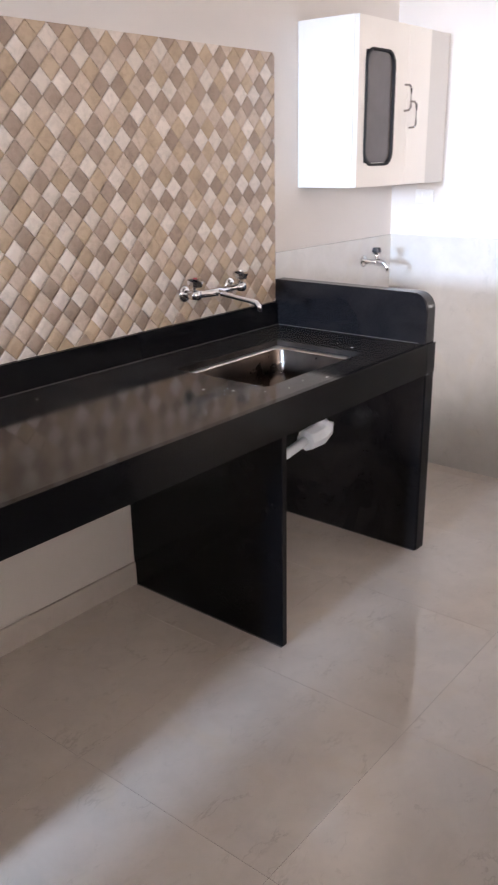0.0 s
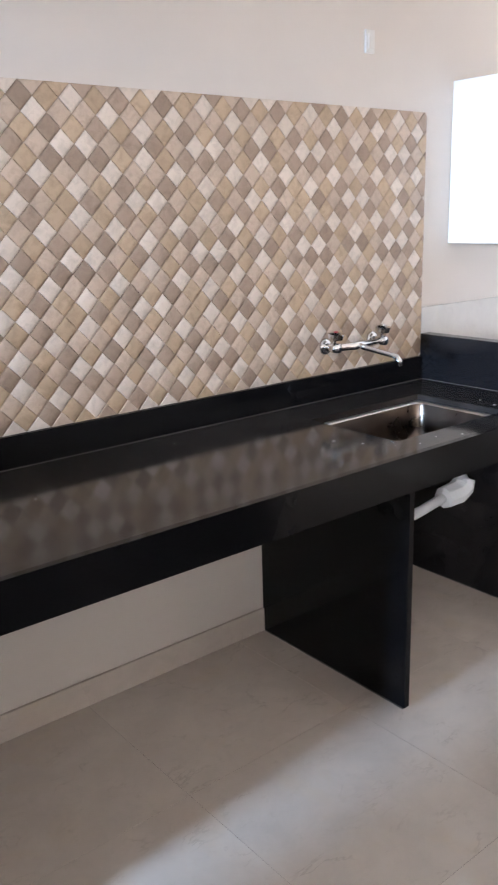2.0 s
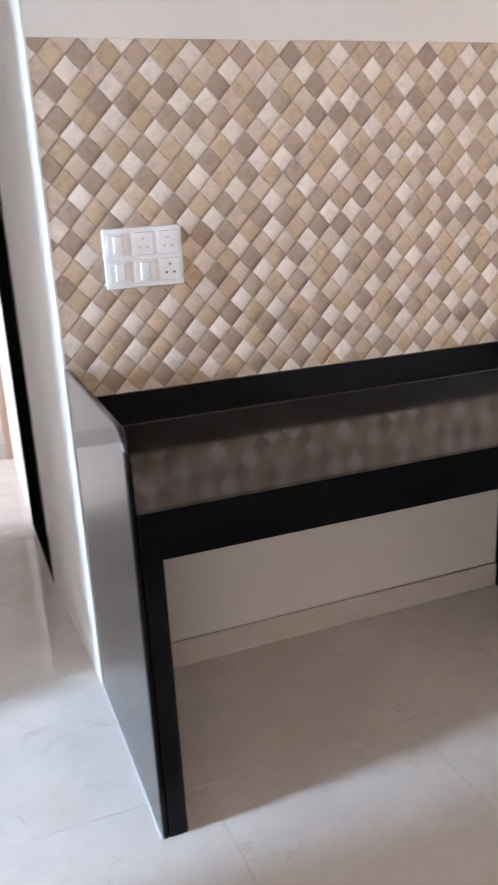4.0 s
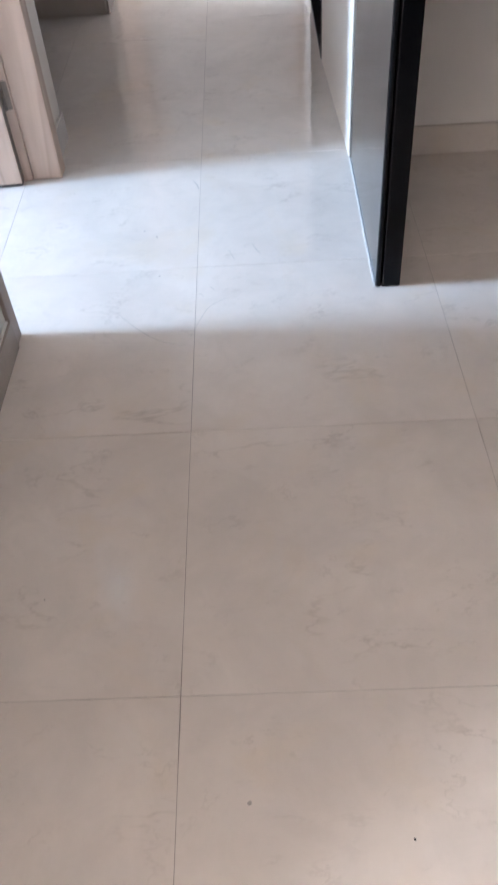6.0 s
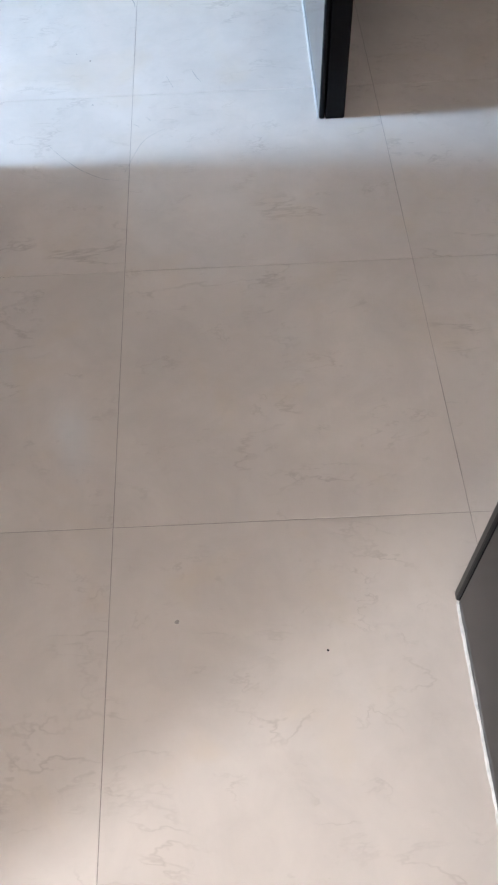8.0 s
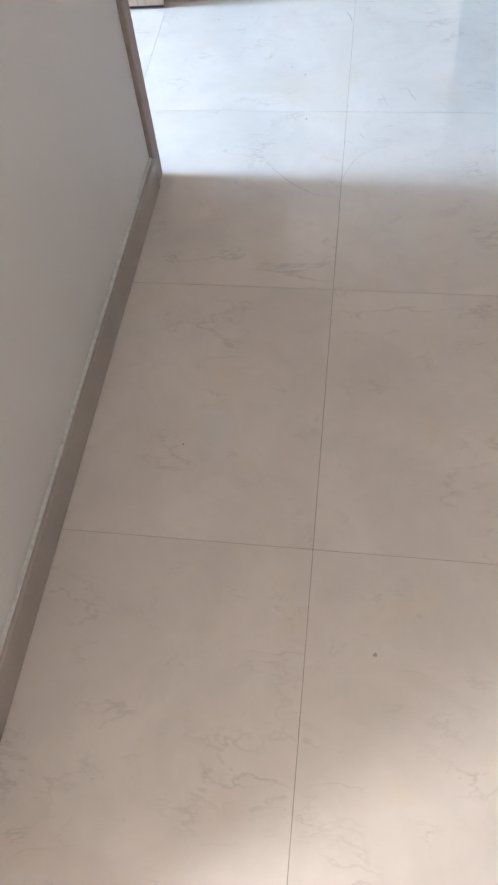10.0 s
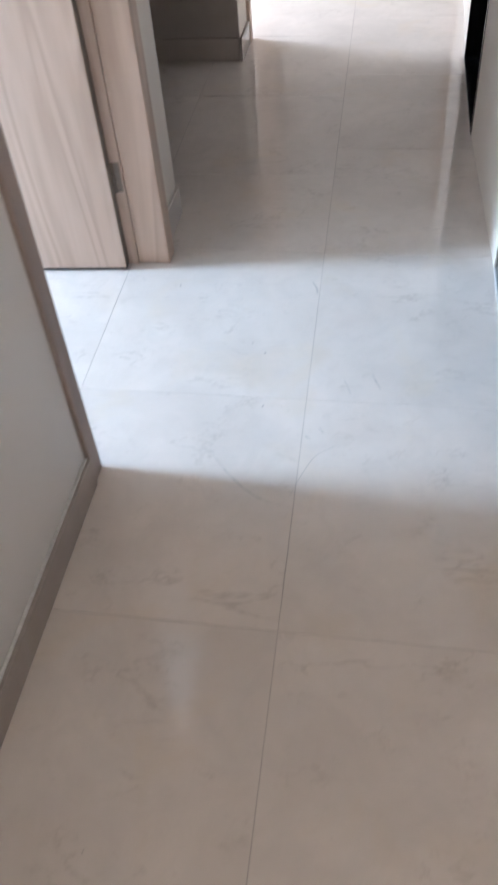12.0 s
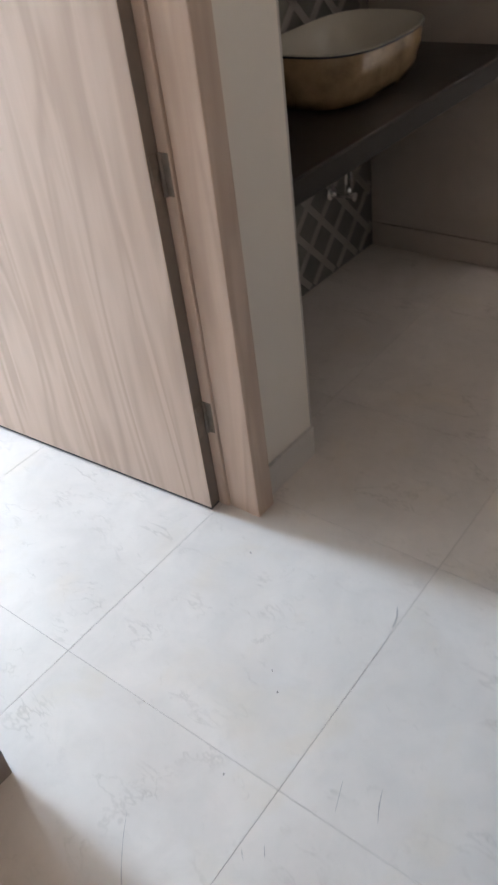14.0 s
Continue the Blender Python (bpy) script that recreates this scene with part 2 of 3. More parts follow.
def mesh_object(name, bm, material, smooth=False):
    me = bpy.data.meshes.new(name)
    bm.to_mesh(me)
    bm.free()
    me.materials.append(material)
    if smooth:
        for p in me.polygons:
            p.use_smooth = True
    return new(name, me)


def part(name, bm, material, parent, label="", smooth=False):
    ob = mesh_object(name, bm, material, smooth)
    ob.parent = parent
    if label:
        ob["label"] = label
    return ob


def thing(name, x, y, z, label, category, group="", kind=""):
    ob = new(name)
    ob.location = (x, y, z)
    return tagged(ob, label, category, group, kind)


def structure(name, bm, material, label):
    return tagged(mesh_object(name, bm, material), label, "", "", "structure")


H = 2.75
D = 0.688       # depth of the granite panels
XR = 2.3255     # left face of the end panel beside the sink
TOP = 0.827     # kitchen worktop
LIP = 0.696     # worktop front
# ---- structure ----
floor = structure("floor", boxes((-7.2, 3.4, -7.2, 3.45, -0.1, -0.0009)), GROUT, "cream polished vitrified tile floor with thin dark joints")
structure("ceiling", boxes((-7.2, 3.4, -7.2, 3.45, H, H + 0.1)), CEIL, "plain white painted ceiling")
wall_north = structure("wall_north", boxes((0, XE, 0, 0.12, 0, H)), WALL, "off-white painted kitchen wall behind the counter")
def corridor_wall():
    bm = skin(bmesh.new(), [[(x, y, z) for x, y in ((-0.004, 0.0), (-0.0008, 0.0), (-0.0008, 0.12), (0.12, 0.1202), (0.12, 0.78), (-0.036, 0.78))] for z in (0, H)], True, True)
    skin(bm, [[(x, y, z) for x, y in ((-0.036, 1.46), (0.12, 1.46), (0.12, 2.56), (-0.012, 2.56))] for z in (0, H)], True, True)
    skin(bm, [[(x, y, z) for x, y in ((-0.036, 0.7805), (0.12, 0.7805), (0.12, 1.4595), (-0.036, 1.4595))] for z in (2.12, H)], True, True)
    return bm


structure("wall_corridor", corridor_wall(), CREAM, "cream painted corridor wall with a granite-lined door opening")
structure("wall_east", boxes((XE, XE + 0.12, -7.1, 3.3, 0, H)), WALL, "off-white painted kitchen end wall")
structure("wall_south", boxes((-6.12, XE, -7.1, -7.0, 0, H)), WALL, "plain off-white wall")
structure("wall_outer", boxes((-3.12, XE + 0.12, 3.3, 3.4, 0, H)), WALL, "plain off-white wall")
structure("wall_bedroom_west", boxes((-7.12, -7.0, -2.4, -1.28, 0, H), (-7.12, -7.0, -0.24, 0.03, 0, H), (-7.12, -7.0, -1.28, -0.24, 2.68, H), (-7.12, -7.0, -1.28, -0.24, 0, 1.3)), BROWN, "unseen bedroom wall with a tall window opening, browned to dim its bounce light")
structure("wall_living_west", boxes((-6.12, -6.0, -7.0, -6.65, 0, H), (-6.12, -6.0, -5.15, -2.52, 0, H), (-6.12, -6.0, -6.65, -5.15, 2.65, H), (-6.12, -6.0, -6.65, -5.15, 0, 1.25)), WALL, "off-white living room wall with a wide window opening")
structure("wall_bedroom_south", boxes((-7.12, -0.9, -2.52, -2.4, 0, H)), BROWN, "unseen bedroom wall, browned to dim its bounce light")
structure("wall_left", boxes((-1.03, -0.9, -2.4, -0.86, 0, H), (-1.03, -0.9, -0.86, 0.0, 2.12, H)), WALL, "off-white painted wall beside the bedroom door")
structure("wall_bedroom_north", boxes((-7.12, -0.942, 0.03, 0.252, 0, H)), CREAM, "cream painted wall end between door and wash niche")
structure("wall_niche_back", boxes((-1.60, -1.475, 0.252, 1.45, 0, H)), WALL, "wash niche back wall")
structure("wall_niche_north", boxes((-3.12, -0.932, 1.45, 1.66, 0, H)), CREAM, "cream painted wall end beside the wash niche")
structure("wall_far", boxes((-0.96, 0.12, 2.56, 2.68, 0, H), (-3.12, -0.96, 2.64, 2.76, 0, H)), WALL, "off-white painted wall closing the corridor")
structure("wall_hall_west", boxes((-3.12, -3.0, 1.66, 1.98, 0, H), (-3.12, -3.0, 1.98, 2.64, 2.1, H), (-3.12, -3.0, 1.98, 2.64, 0, 0.1)), WALL, "plain off-white wall with a window opening")


def window(name, x, y0, y1, z0, z1):
    """Sliding window: outer frame, middle stile and two panes."""
    w = tagged(new(name), "white framed sliding window with clear panes", "window", "", "structure")
    w.location = (x, (y0 + y1) / 2, z0)
    h, b = z1 - z0, (y1 - y0) / 2
    part("window_frame", boxes((-0.03, 0.03, -b, -b + 0.05, 0, h), (-0.03, 0.03, b - 0.05, b, 0, h), (-0.03, 0.03, -b + 0.05, b - 0.05, 0, 0.05), (-0.03, 0.03, -b + 0.05, b - 0.05, h - 0.05, h)), PLASTIC, w)
    part("middle_stile", boxes((-0.02, 0.02, -0.025, 0.025, 0.05, h - 0.05)), PLASTIC, w)


window("window_1", -7.08, -1.28, -0.24, 1.3, 2.68)
window("window_2", -6.08, -6.65, -5.15, 1.25, 2.65)
window("window_3", -3.08, 1.98, 2.64, 0.1, 2.1)

# skirting, 10 mm thick
SK = 0.09


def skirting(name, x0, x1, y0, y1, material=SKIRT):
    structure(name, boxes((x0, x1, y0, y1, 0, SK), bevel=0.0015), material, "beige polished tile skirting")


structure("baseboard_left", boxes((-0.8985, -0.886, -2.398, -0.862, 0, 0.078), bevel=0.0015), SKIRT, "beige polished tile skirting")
skirting("baseboard_counter", 0.063, 1.4745, -0.013, -0.0015, PALESKIRT)
skirting("baseboard_door_return", -0.9405, -0.931, 0.045, 0.252, PALESKIRT)
structure("niche_side_tiles", boxes((-1.4655, -0.9335, 1.441, 1.4488, 0.0, 2.2)), GREY, "grey glossy tiles on the niche side wall")
structure("niche_side_tiles_south", boxes((-1.4655, -0.9435, 0.2532, 0.261, 0.0, 2.2)), GREY, "grey glossy tiles on the niche side wall")
structure("baseboard_niche", boxes((-1.462, -0.936, 1.43, 1.4405, 0, SK), bevel=0.0015), GREY, "grey tile skirting in the wash niche")
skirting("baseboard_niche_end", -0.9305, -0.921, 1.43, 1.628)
skirting("baseboard_far", -0.948, -0.056, 2.548, 2.5585, PALESKIRT)
skirting("baseboard_far_west", -2.99, -1.056, 2.628, 2.6385, PALESKIRT)

# granite lining of the washroom opening
lining = thing("granite_door_lining", 0.05, 1.12, 0, "black granite lining and sill of a washroom doorway", "door frame")
part("jamb", boxes((-0.088, 0.075, 0.32, 0.34, 0, 2.1), bevel=0.002), GRANITE, lining)
part("jamb", boxes((-0.0885, 0.075, -0.3395, -0.32, 0, 2.1), bevel=0.002), GRANITE, lining)
part("lintel", boxes((-0.088, 0.075, -0.32, 0.32, 2.08, 2.1)), GRANITE, lining)
part("sill", boxes((-0.09, 0.075, -0.32, 0.32, 0.0, 0.012), bevel=0.002), GRANITE, lining)

# ---- bedroom door and frame ----
door_frame = thing("door_frame", -0.97, -0.42, 0, "pale wood-grain laminate door frame", "door frame")


def jamb_far():
    bm = boxes((-0.03, 0.061, 0.395, 0.455, 0, 2.12), bevel=0.002)
    box(bm, -0.0635, -0.0305, 0.3885, 0.449, 0, 2.12, bevel=0.0015)
    return bm


part("jamb", jamb_far(), WOOD, door_frame)
# near jamb: its shade is in the material colour
part("jamb", boxes((-0.062, 0.08, -0.438, -0.392, 0, 2.12), bevel=0.002), SHADEWOOD, door_frame, "wood-grain laminate jamb, shade put into its colour")
part("head", boxes((-0.06, 0.061, -0.392, 0.395, 2.06, 2.12), bevel=0.002), WOOD, door_frame)

door_1 = thing("bedroom_door", -1.026, -0.066, 0, "pale wood-grain laminate door standing wide open", "door")
door_1.rotation_euler = (0, 0, radians(3.5))
leaf = part("leaf", boxes((-0.81, -0.0012, 0.0, 0.034, 0.01, 2.04), bevel=0.0012), WOOD, door_1)
# thin strip added to paint the shade at the hinge gap
part("edge_band", boxes((-0.001, 0.0, 0.0008, 0.0332, 0.012, 2.038)), SHADEEDGE, leaf, "hinge-side leaf edge, shade put into its brown colour")
part("bottom_edge", boxes((-0.808, -0.002, 0.001, 0.033, 0.004, 0.0098)), DARKPLASTIC, door_1, "dark door bottom edge")
for zc in (0.27, 0.835, 1.72):
    hg = part("hinge", boxes((0.001, 0.024, 0.0322, 0.0342, zc - 0.042, zc + 0.042), bevel=0.0008), DULL, door_1, "dull steel butt hinge")
    part("knuckle", pipe([(0.0045, 0.0305, zc - 0.042), (0.0045, 0.0305, zc + 0.042)], 0.0045, 10), DULL, hg, smooth=True)
    part("hinge_flap", boxes((0.0005, 0.0022, 0.004, 0.03, zc - 0.042, zc + 0.042)), DULL, hg)
    for k in (-0.034, 0.0, 0.034):
        part("screw", pipe([(0.016, 0.0322, zc + k), (0.016, 0.0313, zc + k)], 0.003, 8), DULL, hg)

# far hall frames
far_frame = thing("hall_door_frame", -0.5, 2.56, 0, "pale wood-grain laminate frame on the far wall", "door frame")
part("jamb", boxes((-0.555, -0.45, -0.03, 0.078, 0, 2.1), bevel=0.002), WOOD, far_frame)
part("jamb", boxes((0.446, 0.4975, -0.03, -0.0015, 0, 2.1), bevel=0.002), WOOD, far_frame)
part("jamb", boxes((0.4985, 0.515, -0.62, -0.55, 0, 2.1), bevel=0.002), WOOD, far_frame)
niche_frame = thing("wall_end_trim", -0.93, 1.66, 0, "pale wood-grain laminate trim on the wall end", "trim")
part("casing", boxes((-0.1, 0.012, -0.03, 0.02, 0, 2.1), bevel=0.002), WOOD, niche_frame)

# ---- kitchen counter ----
counter = thing("kitchen_counter", 0, 0, 0, "long black granite kitchen counter on upright granite panels", "counter")


def end_panel(x0, x1):
    """Upright granite panel with a rounded top front corner."""
    bm = bmesh.new()
    r, top = 0.06, 1.008
    pts = [(-0.001, 0.0), (-0.001, top), (-D + r, top)]
    pts += [(-D + r - r * math.sin(a), top - r + r * math.cos(a)) for a in [math.pi / 2 * k / 10 for k in range(1, 11)]]
    pts += [(-D, 0.0)]
    b = 0.003
    yc, zc = -D / 2, top / 2
    shrink = [(y + (b if y < yc else -b) * (1 if y < -0.01 else 0), z - (b if z > zc else 0)) for y, z in pts]
    skin(bm, [[(x0, y, z) for y, z in shrink], [(x0 + b, y, z) for y, z in pts], [(x1 - b, y, z) for y, z in pts], [(x1, y, z) for y, z in shrink]], True, True)
    return bm


part("end_panel", end_panel(0.0, 0.0135), POLISHED, counter, "thin polished granite side plate")
part("inner_leg", boxes((0.0142, 0.062, -D, -0.0015, 0.0, TOP - 0.0225), bevel=0.002), GRANITE, counter)
for e0, e1, e2 in ((0.0008, 0.0128, 0.95), (0.0145, 0.0608, TOP - 0.1125)):
    part("edge_strip", boxes((e0, e1, -D - 0.0062, -D - 0.0004, 0.0, e2), bevel=0.0045, segments=3), GRANITE, counter, "rounded granite edge strip")
part("end_panel", end_panel(XR, XR + 0.062), DUSTY, counter, "dusty polished granite panel")
part("divider_panel", boxes((1.4755, 1.4995, -D + 0.008, -0.0015, 0, TOP - 0.0225), bevel=0.002), GRANITE, counter)
SX0, SX1, SY0, SY1 = 1.5375, 2.0825, -0.575, -0.2      # sink cut-out


def slab_with_hole(x0, x1, y0, y1, hx0, hx1, hy0, hy1, z0, z1):
    """One flat slab with a rectangular opening."""
    def ring(a0, a1, b0, b1, z):
        return [(a0, b0, z), (a1, b0, z), (a1, b1, z), (a0, b1, z)]
    outer0, outer1 = ring(x0, x1, y0, y1, z0), ring(x0, x1, y0, y1, z1)
    inner0, inner1 = ring(hx0, hx1, hy0, hy1, z0), ring(hx0, hx1, hy0, hy1, z1)
    bm = skin(bmesh.new(), [outer0, outer1, inner1, inner0, outer0])
    bmesh.ops.remove_doubles(bm, verts=bm.verts, dist=1e-6)
    bmesh.ops.recalc_face_normals(bm, faces=bm.faces)
    return bm


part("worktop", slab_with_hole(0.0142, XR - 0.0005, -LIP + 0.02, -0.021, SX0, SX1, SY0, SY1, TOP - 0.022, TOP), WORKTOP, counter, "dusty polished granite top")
part("front_apron", boxes((0.0142, XR - 0.0005, -LIP, -LIP + 0.02, TOP - 0.112, TOP), bevel=0.001), GRANITE, counter)
part("apron_return", boxes((XR - 0.0003, XR + 0.0622, -LIP, -D - 0.0004, TOP - 0.112, TOP), bevel=0.001), GRANITE, counter)
part("backsplash", boxes((0.0142, XR - 0.0005, -0.0205, -0.001, TOP - 0.022, 0.919), bevel=0.0015), GRANITE, counter)
part("sealant", boxes((0.0155, XR - 0.004, -0.0225, -0.0207, TOP, TOP + 0.0015)), JOINT, counter, "thin grey cement line along the worktop joint")
part("sealant", boxes((XR - 0.003, XR - 0.0006, -0.66, -0.0245, TOP, TOP + 0.0015)), JOINT, counter, "thin grey cement line along the worktop joint")
for r in ((-0.0045, -0.0005, -D - 0.002, -0.002, 0.0, 0.003), (1.4712, 1.475, -D + 0.01, -0.014, 0, 0.003), (XR - 0.004, XR - 0.0005, -D, -0.014, 0, 0.003)):
    part("floor_sealant", boxes(r), CAULK if r[0] < 0 else JOINT, counter, "cement line at the panel foot")

part("edge_strip", boxes((XR + 0.0006, XR + 0.0614, -D - 0.0075, -D - 0.0004, 0.0, TOP - 0.1125), bevel=0.004, segments=2), GRANITE, counter, "rounded granite edge strip")

# ---- sink ----
sink = thing("kitchen_sink", (SX0 + SX1) / 2, (SY0 + SY1) / 2, TOP, "rectangular stainless steel sink sunk in black granite", "sink")


def sink_bowl():
    w, h = SX1 - SX0, SY1 - SY0
    loops = []
    for dw, z, r in ((0.019, -0.0274, 0.036), (0.0205, -0.032, 0.037), (0.024, -0.12, 0.045), (0.03, -0.16, 0.05), (0.06, -0.178, 0.06), (0.2, -0.182, 0.05)):
        loops.append([(x, y, z) for x, y in rounded(w - 2 * dw, h - 2 * dw * 0.75, r)])
    bm = skin(bmesh.new(), loops, False, True)
    bmesh.ops.reverse_faces(bm, faces=bm.faces)
    return bm


# bowl darker and rim lighter than plain steel, painting shade and highlight
part("bowl", sink_bowl(), SINKSTEEL, sink, "steel bowl, shade put into its colour", smooth=True)
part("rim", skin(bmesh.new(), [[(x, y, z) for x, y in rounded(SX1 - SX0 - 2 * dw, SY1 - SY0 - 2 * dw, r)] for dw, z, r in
                               ((-0.012, -0.0226, 0.03), (0.012, -0.0228, 0.034), (0.0175, -0.0238, 0.036), (0.0195, -0.0272, 0.036))]), RIMSTEEL, sink, "steel rim, highlight put into its colour", True)
part("waste_ring", skin(bmesh.new(), [[(0.045 * math.cos(a), 0.045 * math.sin(a), -0.1815) for a in [2 * math.pi * k / 20 for k in range(20)]],
                                      [(0.036 * math.cos(a), 0.036 * math.sin(a), -0.179) for a in [2 * math.pi * k / 20 for k in range(20)]],
                                      [(0.028 * math.cos(a), 0.028 * math.sin(a), -0.186) for a in [2 * math.pi * k / 20 for k in range(20)]]], False, True), CHROME, sink)

flakes = random.Random(5)
for fx, fy in ((1.45, -0.52), (1.5, -0.6), (1.57, -0.635), (1.66, -0.62), (1.74, -0.655), (2.13, -0.5), (2.16, -0.42), (1.41, -0.44), (0.52, -0.3), (1.05, -0.12)):
    bm = bmesh.new()
    bmesh.ops.create_icosphere(bm, subdivisions=1, radius=flakes.uniform(0.002, 0.0045))
    for v in bm.verts:
        v.co = Vector((v.co.x * flakes.uniform(0.6, 2.2) + fx, v.co.y * flakes.uniform(0.5, 1.4) + fy, max(v.co.z * 0.3, 0.0) + TOP + 0.0002))
    part("cement_flake", bm, CAULK, counter, "white cement flake on the worktop")

# ---- drain pipe under the sink ----
drain = thing("drain_pipe", 2.1475, -0.3, 0.43, "white plastic waste pipe and elbow under the sink", "pipe")
part("pipe", pipe([(-0.42, 0.05, -0.08), (-0.15, 0.0, -0.016), (-0.02, -0.01, 0.012)], 0.019), PVC, drain, smooth=True)
part("elbow", pipe([(-0.035, -0.01, 0.008), (-0.03, -0.01, 0.009), (0.05, -0.01, 0.012), (0.085, -0.01, 0.03), (0.095, -0.01, 0.06)], [0.024, 0.042, 0.046, 0.046, 0.04], 8), PVC, drain)
part("riser", pipe([(0.09, -0.01, 0.05), (0.02, -0.02, 0.13), (-0.335, -0.085, 0.17), (-0.337, -0.0875, 0.225)], 0.02), PVC, drain, smooth=True)

# ---- wall mixer ----
mixer = thing("wall_mixer_tap", 1.9075, -0.009, 1.02, "chrome two-handle wall mixer tap with swivel spout", "tap")
for sx in (-0.115, 0.13):
    part("wall_flange", pipe([(sx, 0.0, 0), (sx, -0.006, 0), (sx, -0.012, 0)], [0.03, 0.029, 0.018], 18), CHROME, mixer, smooth=True)
    part("valve_body", pipe([(sx, -0.01, 0), (sx, -0.03, 0), (sx, -0.045, 0), (sx, -0.07, 0)], [0.014, 0.015, 0.019, 0.017]), CHROME, mixer, smooth=True)
    hd = part("handle", pipe([(sx, -0.05, 0.012), (sx, -0.05, 0.03), (sx, -0.052, 0.034), (sx, -0.055, 0.052), (sx, -0.055, 0.058)], [0.013, 0.012, 0.026, 0.03, 0.022], 12), CHROME, mixer)
    part("cap", pipe([(sx, -0.055, 0.0575), (sx, -0.055, 0.0605)], 0.008, 12), REDMARK if sx < 0 else CHROME, hd)
part("cross_bar", pipe([(-0.115, -0.05, 0), (0.0, -0.05, -0.004), (0.13, -0.05, 0)], [0.012, 0.016, 0.012]), CHROME, mixer, smooth=True)
part("spout", pipe([(0.0, -0.052, -0.004), (0.01, -0.075, -0.01), (0.035, -0.115, -0.022), (0.06, -0.158, -0.034), (0.07, -0.176, -0.04), (0.075, -0.185, -0.055), (0.076, -0.186, -0.072)], [0.013, 0.0105, 0.0095, 0.0095, 0.0105, 0.012, 0.0125]), CHROME, mixer, smooth=True)

# ---- utility area: dado, bib tap, cabinet, plates ----
dado = structure("dado_tiles", boxes((XR + 0.0645, XE - 0.0015, -0.009, -0.0012, 0.0, 1.112), (XR + 0.0012, XR + 0.064, -0.009, -0.0012, 1.0085, 1.112), (XE - 0.0095, XE - 0.0012, -2.4, -0.0095, 0.0, 1.112)), DADO, "pale grey glossy wall tiles to chest height")
bib = thing("bib_tap", 2.9925, -0.0092, 1.01, "chrome bib tap on grey tiles", "tap")
part("wall_flange", pipe([(0, 0, 0), (0, -0.006, 0), (0, -0.012, 0)], [0.027, 0.026, 0.016], 16), CHROME, bib, smooth=True)
part("body", pipe([(0, -0.01, 0), (0.0, -0.05, 0), (0.0, -0.075, 0.002), (0.004, -0.11, -0.004), (0.006, -0.125, -0.02), (0.006, -0.128, -0.042)], [0.012, 0.0125, 0.018, 0.012, 0.012, 0.011]), CHROME, bib, smooth=True)
part("stem", pipe([(0, -0.072, 0.014), (0, -0.072, 0.04)], 0.008, 10), CHROME, bib, smooth=True)
part("handle", pipe([(-0.004, -0.072, 0.04), (-0.004, -0.072, 0.046), (-0.003, -0.072, 0.066)], [0.016, 0.021, 0.017], 10), DARKPLASTIC, bib, "dark plastic tap handle")
part("lever", pipe([(-0.1, -0.05, 0.018), (-0.03, -0.065, 0.004), (0.0, -0.075, 0.002)], [0.006, 0.007, 0.01], 10), CHROME, bib, smooth=True)

CX0, CX1, CZ0, CZ1, CY = 2.4835, 3.2325, 1.354, 1.956, -0.272
cab = thing("wall_cabinet", CX0, -0.002, CZ0, "white laminate wall cabinet with a dark glass door panel", "cabinet")
W, HC = CX1 - CX0, CZ1 - CZ0
part("body", boxes((0, W, CY + 0.02, 0, 0, HC), bevel=0.0015), WHITE, cab)
split = 0.375
dl = bmesh.new()
for r in ((0.002, 0.052, CY, CY + 0.0185, 0.002, HC - 0.002), (0.262, split - 0.0015, CY, CY + 0.0185, 0.002, HC - 0.002), (0.052, 0.262, CY, CY + 0.0185, 0.002, 0.09), (0.052, 0.262, CY, CY + 0.0185, HC - 0.112, HC - 0.002)):
    box(dl, *r)
dl = part("door", dl, WHITE, cab)
dr = part("door", boxes((split + 0.0015, 0.56, CY, CY + 0.0185, 0.002, HC - 0.002), bevel=0.001), WHITE, cab)
part("filler_panel", boxes((0.563, W, CY + 0.014, CY + 0.0195, 0.0, HC)), LINEN, cab, "pale grey filler panel")


def gasket(cx, cz, w, h, y0, y1, t, r):
    """Rounded rubber ring that holds a pane."""
    outer, inner = rounded(w, h, r, 10), rounded(w - 2 * t, h - 2 * t, r - t * 0.6, 10)
    rings = [[(cx + x, y1, cz + z) for x, z in outer], [(cx + x, y0, cz + z) for x, z in rounded(w - 0.006, h - 0.006, r - 0.003, 10)],
             [(cx + x, y0, cz + z) for x, z in rounded(w - 2 * t + 0.006, h - 2 * t + 0.006, r - t * 0.6 + 0.003, 10)], [(cx + x, y1, cz + z) for x, z in inner]]
    return skin(bmesh.new(), rings)


part("gasket", gasket(0.157, 0.289, 0.22, 0.424, CY - 0.007, CY + 0.01, 0.0135, 0.058), RUBBER, dl, "black rubber pane seal with rounded corners")
part("pane", boxes((0.053, 0.261, CY + 0.003, CY + 0.007, 0.09, 0.488)), GLASS, dl, "smoked glass pane")


def bow_handle(x, z0, z1):
    return pipe([(x, CY - 0.001, z0), (x, CY - 0.022, z0 + 0.002), (x, CY - 0.03, z0 + 0.014), (x, CY - 0.03, z1 - 0.014), (x, CY - 0.022, z1 - 0.002), (x, CY - 0.001, z1)], 0.0042, 10)


part("handle", bow_handle(0.352, 0.285, 0.382), STEEL, dl, "steel bow handle", True)
part("handle", bow_handle(0.4, 0.222, 0.322), STEEL, dr, "steel bow handle", True)

